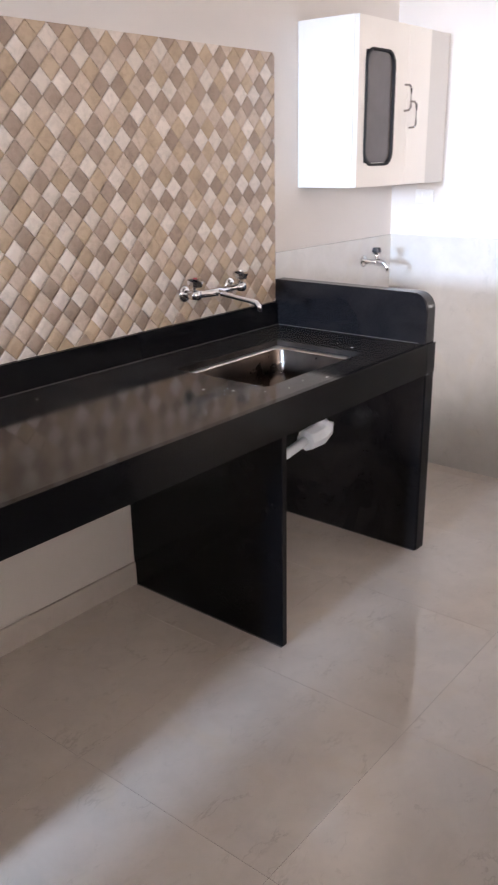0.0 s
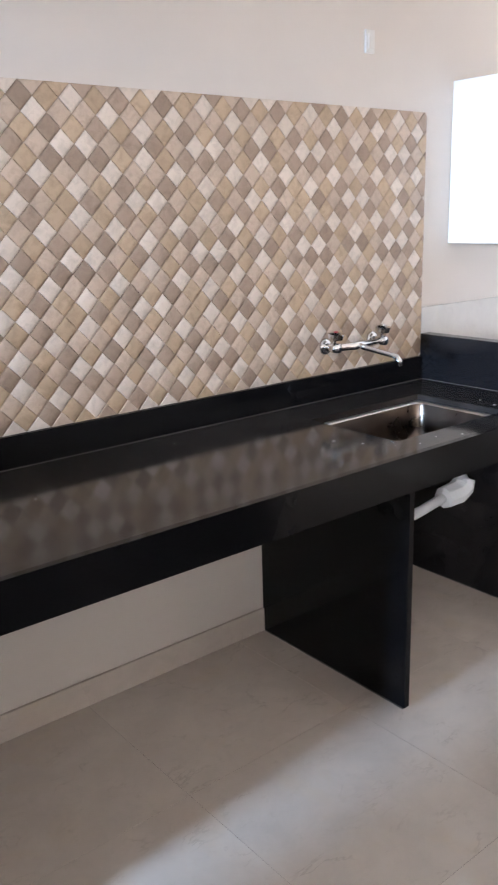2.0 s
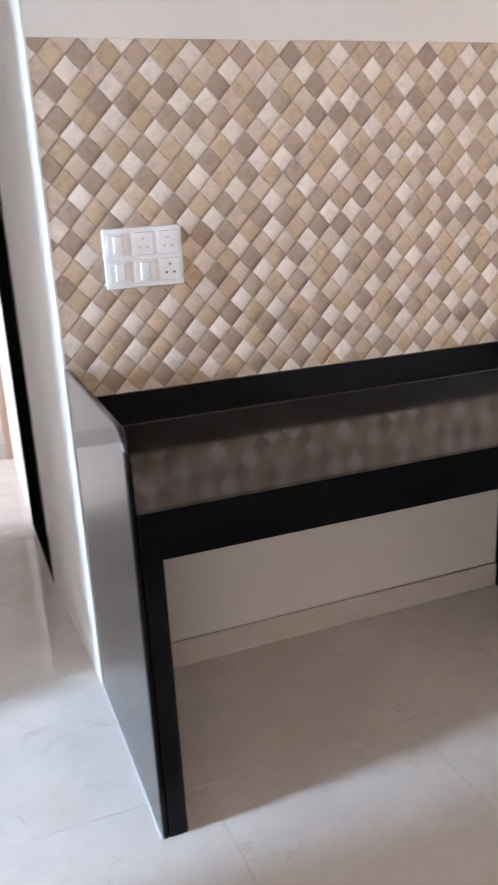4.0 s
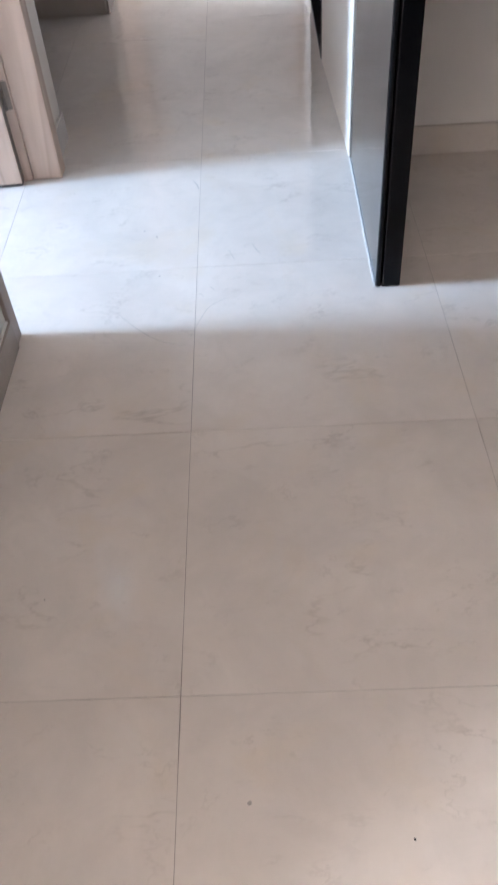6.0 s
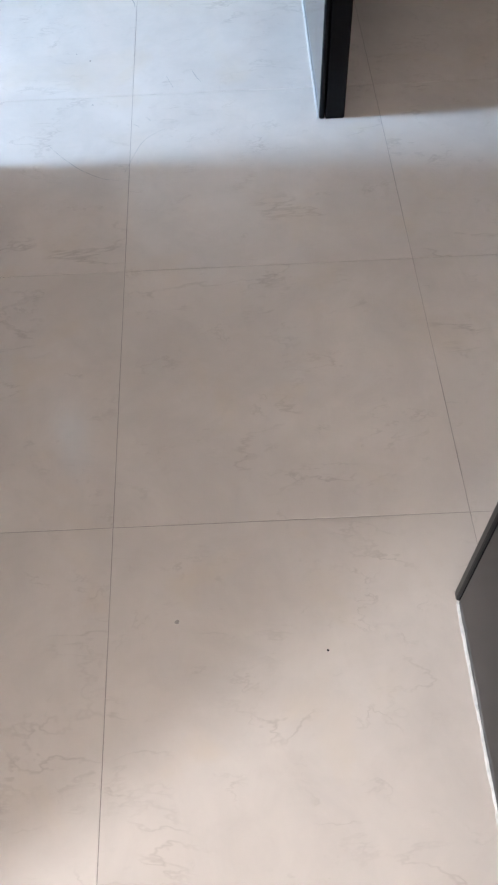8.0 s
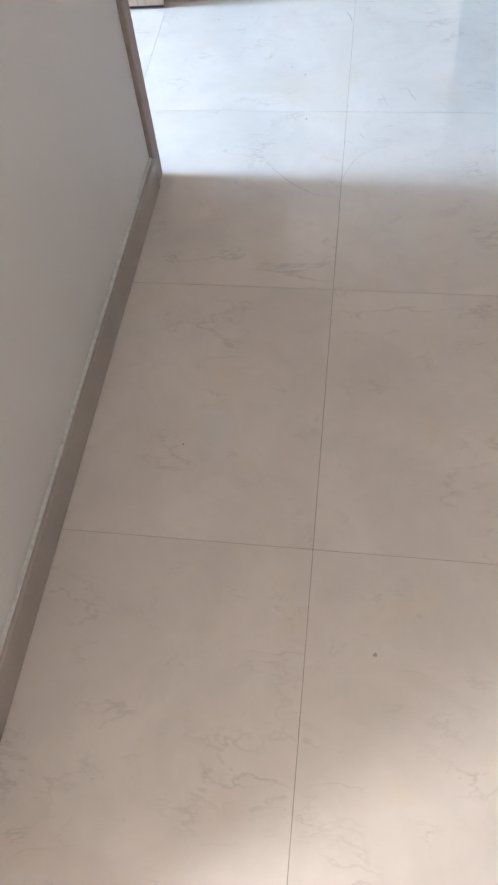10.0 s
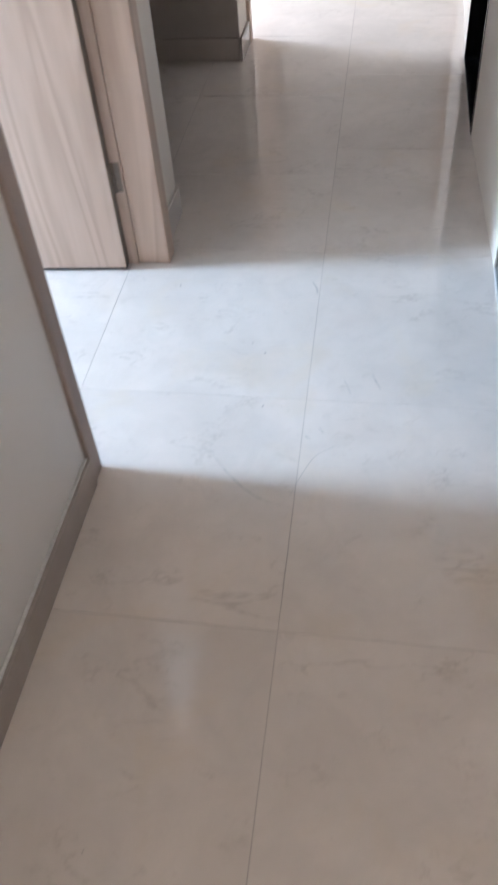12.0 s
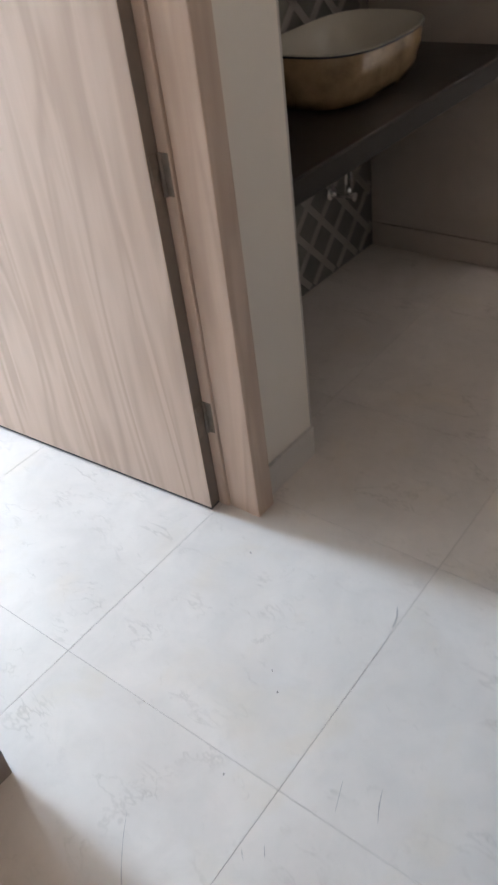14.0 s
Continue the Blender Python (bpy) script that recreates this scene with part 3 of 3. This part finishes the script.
for nm, lab, x0, x1, z0, z1 in (("wall_switch", "small white switch plate on the painted wall", 1.9895, 2.0335, 2.01, 2.085),):
    sw = thing(nm, (x0 + x1) / 2, -0.001, (z0 + z1) / 2, lab, "switch")
    w, h = (x1 - x0) / 2, (z1 - z0) / 2
    part("plate", boxes((-w, w, -0.01, 0, -h, h), bevel=0.003, segments=2), PLASTIC, sw)
    part("rocker", boxes((-w * 0.55, w * 0.55, -0.014, -0.0095, -h * 0.6, h * 0.6), bevel=0.001), PLASTIC, sw)
sock = thing("wall_socket", XE - 0.001, -0.175, 1.29, "small white socket plate on the end wall", "socket")
part("plate", boxes((-0.009, 0, -0.045, 0.045, -0.03, 0.03), bevel=0.003, segments=2), PLASTIC, sock)
part("rocker", boxes((-0.013, -0.0085, 0.008, 0.034, -0.018, 0.018), bevel=0.001), PLASTIC, sock)
part("socket_face", boxes((-0.011, -0.0085, -0.036, -0.004, -0.02, 0.02), bevel=0.001), PLASTIC, sock)

# ---- switchboard on the wall tiles ----
board = thing("switchboard", 0.246, -0.0085, 1.292, "white plastic switchboard with rockers and sockets on wall tiles", "switchboard")
part("plate", boxes((-0.11, 0.11, -0.012, 0.0, -0.08, 0.08), bevel=0.004, segments=2), PLASTIC, board)
for r_i, zc in enumerate((0.036, -0.036)):
    for c_i, xc in enumerate((-0.07, 0.0, 0.07)):
        if c_i == 0 or (r_i == 1 and c_i == 1):
            m = part("switch_module", boxes((xc - 0.03, xc + 0.03, -0.014, -0.0115, zc - 0.03, zc + 0.03), bevel=0.001), PLASTIC, board)
            part("rocker", boxes((xc - 0.013, xc + 0.013, -0.0185, -0.0135, zc - 0.024, zc + 0.024), bevel=0.0015), PLASTIC, m)
        else:
            m = part("socket_module", boxes((xc - 0.031, xc + 0.031, -0.015, -0.0115, zc - 0.031, zc + 0.031), bevel=0.002), PLASTIC, board)
            for px, pz in ((0, 0.013), (-0.011, -0.009), (0.011, -0.009)):
                part("pin_hole", pipe([(xc + px, -0.0149, zc + pz), (xc + px, -0.0154, zc + pz)], 0.0036, 10), DARKPLASTIC if (r_i, c_i) == (1, 2) else SHADEPLASTIC, m)

# ---- second platform ----
other = thing("island_counter", 0.114, -1.946, 0, "black granite platform with an upright end panel", "counter")
part("end_panel", boxes((0.004, 0.04, -0.62, 0.0, 0, 0.786), bevel=0.002), GRANITE, other)
part("edge_strip", boxes((0.0, 0.044, 0.0005, 0.018, 0, 0.786), bevel=0.004, segments=2), GRANITE, other)
part("worktop", boxes((0.0, 1.9, -0.63, 0.02, 0.7865, 0.827), bevel=0.002), GRANITE, other)
part("back_panel", boxes((0.041, 1.9, -0.62, -0.585, 0, 0.786)), GRANITE, other)
part("end_panel", boxes((1.864, 1.9, -0.584, 0.0, 0, 0.786), bevel=0.002), GRANITE, other)


def ragged_line(x, y0, y1, width, height):
    """Cement squeezed out along a panel foot, uneven in width."""
    n = int((y1 - y0) / 0.012)
    rows = []
    for k in range(n + 1):
        y, w = y0 + (y1 - y0) * k / n, width * random.uniform(0.55, 1.25)
        h = height * random.uniform(0.5, 1.3)
        rows.append([(x, y, 0.0), (x - w, y, 0.0), (x - w * 0.6, y, h * 0.6), (x, y, h)])
    return skin(bmesh.new(), rows, True, True)


part("floor_sealant", ragged_line(0.0038, -0.62, 0.0, 0.004, 0.004), CEMENT, other, "white ragged cement line at the panel foot")
part("strip_sealant", boxes((0.0445, 0.0485, -0.002, 0.012, 0, 0.786), bevel=0.001), CAULK, other, "white cement line along the edge strip")

# ---- wash niche ----
wash = thing("wash_counter", -1.19, 0.86, 0.662, "dark granite wash counter in a wall niche", "counter")
part("slab", boxes((-0.275, 0.238, -0.598, 0.58, 0.03, 0.062), bevel=0.0015), NICHE_GRANITE, wash)
part("fascia", boxes((0.222, 0.243, -0.598, 0.58, 0.006, 0.0605), bevel=0.0015), HONED, wash)

basin = thing("vessel_basin", -1.235, 0.9, 0.724, "boat-shaped vessel basin, amber outside and cream inside", "basin")


def basin_loop(w, h, z, n=40):
    out = []
    for k in range(n):
        a = 2 * math.pi * k / n
        c, s = math.cos(a), math.sin(a)
        e = 2 / 3.2
        x, y = w / 2 * math.copysign(abs(c) ** e, c), h / 2 * math.copysign(abs(s) ** e, s)
        out.append((x, y, z + 0.012 * (2 * y / h) ** 2 * (z > 0.1)))
    return out


part("outer_shell", skin(bmesh.new(), [basin_loop(0.22, 0.36, 0.0), basin_loop(0.285, 0.43, 0.008), basin_loop(0.33, 0.485, 0.045), basin_loop(0.352, 0.51, 0.1), basin_loop(0.36, 0.52, 0.134)], True), AMBER, basin, "amber brown glazed outside", True)
part("rim_line", skin(bmesh.new(), [basin_loop(0.3605, 0.5205, 0.1305), basin_loop(0.3622, 0.5222, 0.1335), basin_loop(0.3605, 0.5205, 0.1362)]), RUBBER, basin, "dark line under the rim", True)
part("inner_bowl", skin(bmesh.new(), [basin_loop(0.36, 0.52, 0.1343), basin_loop(0.357, 0.517, 0.138), basin_loop(0.347, 0.507, 0.138), basin_loop(0.33, 0.485, 0.1), basin_loop(0.29, 0.43, 0.05), basin_loop(0.2, 0.3, 0.026), basin_loop(0.04, 0.05, 0.02)], False, True), CERAMIC, basin, "cream glazed inside", True)

lattice = structure("niche_tiles", boxes((-1.474, -1.466, 0.262, 1.44, 0.0, 1.6)), SLATE, "grey niche wall tiles with a white lattice pattern")
step = 0.152


def lattice_bar(y0, z0, y1, z1):
    """One raised diagonal white bar, clipped to the tiled field."""
    d = Vector((0, y1 - y0, z1 - z0)).normalized() * 0.0115
    nrm = Vector((0, -d.z, d.y))
    loop = [Vector((0, y0, z0)) + nrm, Vector((0, y1, z1)) + nrm, Vector((0, y1, z1)) - nrm, Vector((0, y0, z0)) - nrm]
    return skin(bmesh.new(), [[(-1.4655, v.y, v.z) for v in loop], [(-1.463, v.y, v.z) for v in loop]], True, True)


ya, yb, za, zb = 0.266, 1.424, 0.012, 1.588
for sign in (1, -1):
    k = -14
    while k < 24:
        c0 = k * step
        # z = c0 + sign * (y - ya)
        ends = []
        for y in (ya, yb):
            z = c0 + sign * (y - ya)
            if za <= z <= zb:
                ends.append((y, z))
        for z in (za, zb):
            y = ya + sign * (z - c0)
            if ya < y < yb:
                ends.append((y, z))
        if len(ends) == 2 and abs(ends[0][0] - ends[1][0]) > 0.03:
            part("lattice_bar", lattice_bar(*ends[0], *ends[1]), LATTICE, lattice)
        k += 1

valve = thing("angle_valve", -1.4655, 1.165, 0.3, "chrome angle valve and dark trap under the wash counter", "valve")
part("flange", pipe([(0, 0, 0), (0.008, 0, 0), (0.012, 0, 0)], [0.026, 0.026, 0.014], 16), CHROME, valve, smooth=True)
part("body", pipe([(0.01, 0, 0), (0.05, 0, 0), (0.07, 0.0, 0.004), (0.075, 0, 0.03)], [0.011, 0.012, 0.012, 0.01]), CHROME, valve, smooth=True)
part("knob", pipe([(0.07, 0, 0.0), (0.1, 0, 0.0)], 0.016, 10), CHROME, valve)
for hy in (-0.012, 0.016):
    part("supply_pipe", pipe([(0.075, hy, 0.02), (0.075, hy, 0.12), (0.07, hy, 0.39)], 0.0065, 10), CHROME, valve, "chrome supply pipe", True)
trap = thing("bottle_trap", -1.4655, 0.8, 0.385, "grey plastic bottle trap below the basin", "pipe")
part("outlet", pipe([(0, 0, 0), (0.03, 0.0, 0.0), (0.06, 0, 0.0)], 0.018), DARKPLASTIC, trap, smooth=True)
part("bottle", pipe([(0.06, 0, -0.012), (0.06, 0, -0.008), (0.06, 0, 0.02), (0.06, 0, 0.032)], [0.026, 0.032, 0.03, 0.014], 16), DARKPLASTIC, trap, smooth=True)
part("inlet", pipe([(0.06, 0, 0.03), (0.06, 0, 0.306)], 0.012), DARKPLASTIC, trap, smooth=True)

# ---- diamond wall tiles ----
wall_tiles = structure("wall_tile_panel", boxes((0.002, XR + 0.0, -0.0045, -0.001, 0.9195, 1.836)), BACKING, "beige, gold and white diamond weave wall tiles")
structure("corner_bead", boxes((-0.004, 0.0023, -0.0098, -0.0005, 1.0085, 1.8365)), WALL, "white plaster bead at the tile edge")
DG, DZ = 0.0727, 0.0763          # diagonals of one diamond
PX0, PX1, PZ0, PZ1 = 0.0025, XR - 0.0005, 0.9205, 1.8355


def clip(poly, axis, limit, keep_less):
    out = []
    for i, p in enumerate(poly):
        q = poly[(i + 1) % len(poly)]
        a, b = (p[axis] <= limit) == keep_less or p[axis] == limit, (q[axis] <= limit) == keep_less or q[axis] == limit
        if a:
            out.append(p)
        if a != b:
            f = (limit - p[axis]) / (q[axis] - p[axis])
            out.append(tuple(p[k] + f * (q[k] - p[k]) for k in range(2)))
    return out


def diamond_solid(poly, cx, cz, cut=False):
    """Low pillow over a polygon: foot on the joint, bevelled rim, flat top."""
    mx, mz = sum(p[0] for p in poly) / len(poly), sum(p[1] for p in poly) / len(poly)
    q = 1 / math.sqrt(2)

    def at(depth, along, across):
        out = []
        for p in poly:
            u, v = q * (p[0] - mx + p[1] - mz), q * (p[1] - mz - p[0] + mx)
            u, v = u * along, v * across
            out.append((mx + q * (u - v) - cx, depth, mz + q * (u + v) - cz))
        return out

    if cut:
        return [at(-0.0045, 1, 1), at(-0.0076, 1, 1), at(-0.0086, 0.97, 0.93)]
    return [at(-0.0045, 1, 1), at(-0.0064, 1, 1), at(-0.0082, 0.97, 0.8), at(-0.009, 0.9, 0.45)]


half = DG / 2


def weave_square(cx, cz):
    """A square standing on its corner; joints show along the rising strips."""
    a, b = DG / 2 / math.sqrt(2) - 0.0002, DG / 2 / math.sqrt(2) - 0.0009
    q = 1 / math.sqrt(2)
    return [(cx + q * (u * a - v * b), cz + q * (u * a + v * b) * DZ / DG) for u, v in ((1, -1), (1, 1), (-1, 1), (-1, -1))]


piece_mesh = {}
for tone in TONES:
    piece_bm = skin(bmesh.new(), diamond_solid(weave_square(0, 0), 0, 0), False, True)
    piece_mesh[tone] = bpy.data.meshes.new("diamond")
    piece_bm.to_mesh(piece_mesh[tone])
    piece_bm.free()
    piece_mesh[tone].materials.append(WEAVE_ONE[tone])
rest = {tone: bmesh.new() for tone in TONES}
# printed sequence of one 300 x 450 tile, half row by half row
SEQUENCE = ("tbwwbg", "wgtgtg", "bwbbwb", "gtgwgt", "wbttbw", "ttgwgt", "bwbbwb", "wgtgtg")
LETTER = {"w": "white", "g": "gold", "b": "beige", "t": "taupe"}
for j in range(0, 25):
    for i in range(-13, 22):
        cx, cz = 0.857 + (i + (0.5 if j % 2 == 0 else 0.0)) * DG, 1.836 - j * DZ / 2
        tone = LETTER[SEQUENCE[j % 8][i % 6]]
        poly = weave_square(cx, cz)
        whole = cx - half > PX0 and cx + half < PX1 and cz - half > PZ0 and cz + half < PZ1
        if whole and cx < 0.9:
            d = new("diamond", piece_mesh[tone])
            d.location = (cx, 0, cz)
            d.parent = wall_tiles
            continue
        for axis, limit, less in ((0, PX0, False), (0, PX1, True), (1, PZ0, False), (1, PZ1, True)):
            poly = clip(poly, axis, limit, less) if len(poly) > 2 else []
        clean = [p for k, p in enumerate(poly) if (p[0] - poly[k - 1][0]) ** 2 + (p[1] - poly[k - 1][1]) ** 2 > 1e-8]
        if len(clean) > 2 and max(p[0] for p in clean) - min(p[0] for p in clean) > 0.004 and max(p[1] for p in clean) - min(p[1] for p in clean) > 0.004:
            b = rest[tone]
            vs = [[b.verts.new(p) for p in loop] for loop in diamond_solid(clean, 0, 0, not whole)]
            for lo, hi in zip(vs, vs[1:]):
                for k in range(len(lo)):
                    m = (k + 1) % len(lo)
                    b.faces.new((lo[k], lo[m], hi[m], hi[k]))
            b.faces.new(vs[-1])
for tone, b in rest.items():
    bmesh.ops.recalc_face_normals(b, faces=b.faces)
    tagged(part("diamonds", b, WEAVE_ALL[tone], wall_tiles), kind="stuff")

# ---- marks on the floor ----
DIRT = plain("floor_dirt", (0.46, 0.42, 0.385), 0.6, 0, 0.3, 60)
BLACKDIRT = plain("black_dirt", (0.03, 0.028, 0.026), 0.7)


def scuff(points, width):
    """A thin tapering smear lying on the floor."""
    pts = [Vector((x, y, 0.0003)) for x, y in points]
    fine = []
    for k in range(len(pts) - 1):
        p0, p1, p2, p3 = pts[max(k - 1, 0)], pts[k], pts[k + 1], pts[min(k + 2, len(pts) - 1)]
        for m in range(6):
            t = m / 6
            fine.append(0.5 * ((2 * p1) + (p2 - p0) * t + (2 * p0 - 5 * p1 + 4 * p2 - p3) * t * t + (3 * p1 - p0 - 3 * p2 + p3) * t ** 3))
    fine.append(pts[-1])
    bm = bmesh.new()
    rows = []
    for k, p in enumerate(fine):
        d = (fine[min(k + 1, len(fine) - 1)] - fine[max(k - 1, 0)]).normalized()
        s_ = Vector((-d.y, d.x, 0)) * 0.7 * width * (0.25 + 0.75 * math.sin(math.pi * (k + 0.3) / (len(fine) - 0.4))) * random.uniform(0.5, 1.0)
        rows.append((bm.verts.new(p + s_), bm.verts.new(p - s_)))
    for a, b in zip(rows, rows[1:]):
        bm.faces.new((a[0], a[1], b[1], b[0]))
    return bm


for pts, w in ((((-0.66, -0.741), (-0.621, -0.792), (-0.571, -0.843), (-0.518, -0.877), (-0.479, -0.886)), 0.0016), (((-0.377, -0.701), (-0.422, -0.738), (-0.446, -0.791), (-0.468, -0.862)), 0.0014),
               (((-0.313, -0.459), (-0.302, -0.49), (-0.289, -0.516)), 0.0022), (((-0.378, -0.484), (-0.359, -0.538)), 0.0012), (((-0.454, -0.678), (-0.438, -0.692)), 0.0014), (((-0.425, -0.652), (-0.412, -0.668)), 0.0016),
               (((-0.492, -0.092), (-0.478, -0.12), (-0.473, -0.147)), 0.004)):
    part("scuff_mark", scuff(pts, w), DIRT, floor, "grey scuff on the floor tile")
for x, y, r in ((-0.581, -0.401, 0.0022), (-0.619, -0.366, 0.0016), (-0.856, -0.13, 0.002), (-0.701, -1.591, 0.0016), (-0.096, -2.015, 0.0022), (-0.331, -1.959, 0.0042), (-0.561, -0.593, 0.0018)):
    bm = bmesh.new()
    bmesh.ops.create_icosphere(bm, subdivisions=1, radius=r)
    for v in bm.verts:
        v.co = Vector((v.co.x * random.uniform(0.6, 1.3) + x, v.co.y * random.uniform(0.6, 1.3) + y, max(v.co.z * 0.4, -0.0001) + 0.0002))
    part("dirt_speck", bm, DIRT if r > 0.004 else BLACKDIRT, floor, "small dark speck on the floor tile")

# cement lines beside the near door jamb and on the skirting
part("cement_line", boxes((-0.8995, -0.8905, -0.8625, -0.8585, 0.0, 2.12)), CAULK, door_frame, "white cement line along the jamb")
skirt_left = bpy.data.objects["baseboard_left"]
part("cement_line", boxes((-0.8992, -0.893, -2.39, -0.864, 0.0782, 0.0815)), CAULK, skirt_left, "white cement line on the skirting")

# ---- floor tiles ----
LEAN = -0.0155       # the long joints drift this much sideways for each metre
XS = [-7.2, -6.425, -5.825, -5.225, -4.625, -4.025, -3.425, -2.825, -2.225, -1.625, -1.023, -0.47, 0.139, 0.742, 1.346, 1.948, 2.55, 3.152, 3.4]
YS = [-7.2, -6.63, -6.03, -5.42, -4.81, -4.2, -3.594, -2.988, -2.386, -1.786, -1.18, -0.562, 0.052]
tile_meshes = {}


def floor_tile(x0, x1, y0, y1):
    g = 0.0005
    w, d = round(x1 - x0 - 2 * g, 4), round(y1 - y0 - 2 * g, 4)
    if (w, d) not in tile_meshes:
        bm = boxes((-w / 2, w / 2, -d / 2, d / 2, -0.006, 0.0), bevel=0.0002)
        for v in bm.verts:
            v.co.x += LEAN * v.co.y
        me = bpy.data.meshes.new("tile")
        bm.to_mesh(me)
        bm.free()
        me.materials.append(TILE)
        tile_meshes[(w, d)] = me
    t = new("tile", tile_meshes[(w, d)])
    t.location = ((x0 + x1) / 2 + LEAN * (y0 + y1) / 2, (y0 + y1) / 2, 0)
    t.parent = floor


for x0, x1 in zip(XS, XS[1:]):
    for y0, y1 in zip(YS, YS[1:]):
        floor_tile(x0, x1, y0, y1)
for x0, x1, ys in ((-7.2, -1.625, (0.052, 1.5, 2.1, 2.78)), (-1.625, -1.023, (0.052, 0.495, 1.1, 1.7, 2.3, 2.78)), (-1.023, -0.47, (0.052, 0.495, 1.1, 1.7, 2.3, 2.78)), (-0.47, 0.139, (0.052, 0.683, 1.29, 1.89, 2.49, 2.78)),
                   (0.139, 3.4, (0.052, 1.2, 2.4, 3.45)), (-7.2, 0.139, (2.78, 3.45))):
    for y0, y1 in zip(ys, ys[1:]):
        floor_tile(x0, x1, y0, y1)
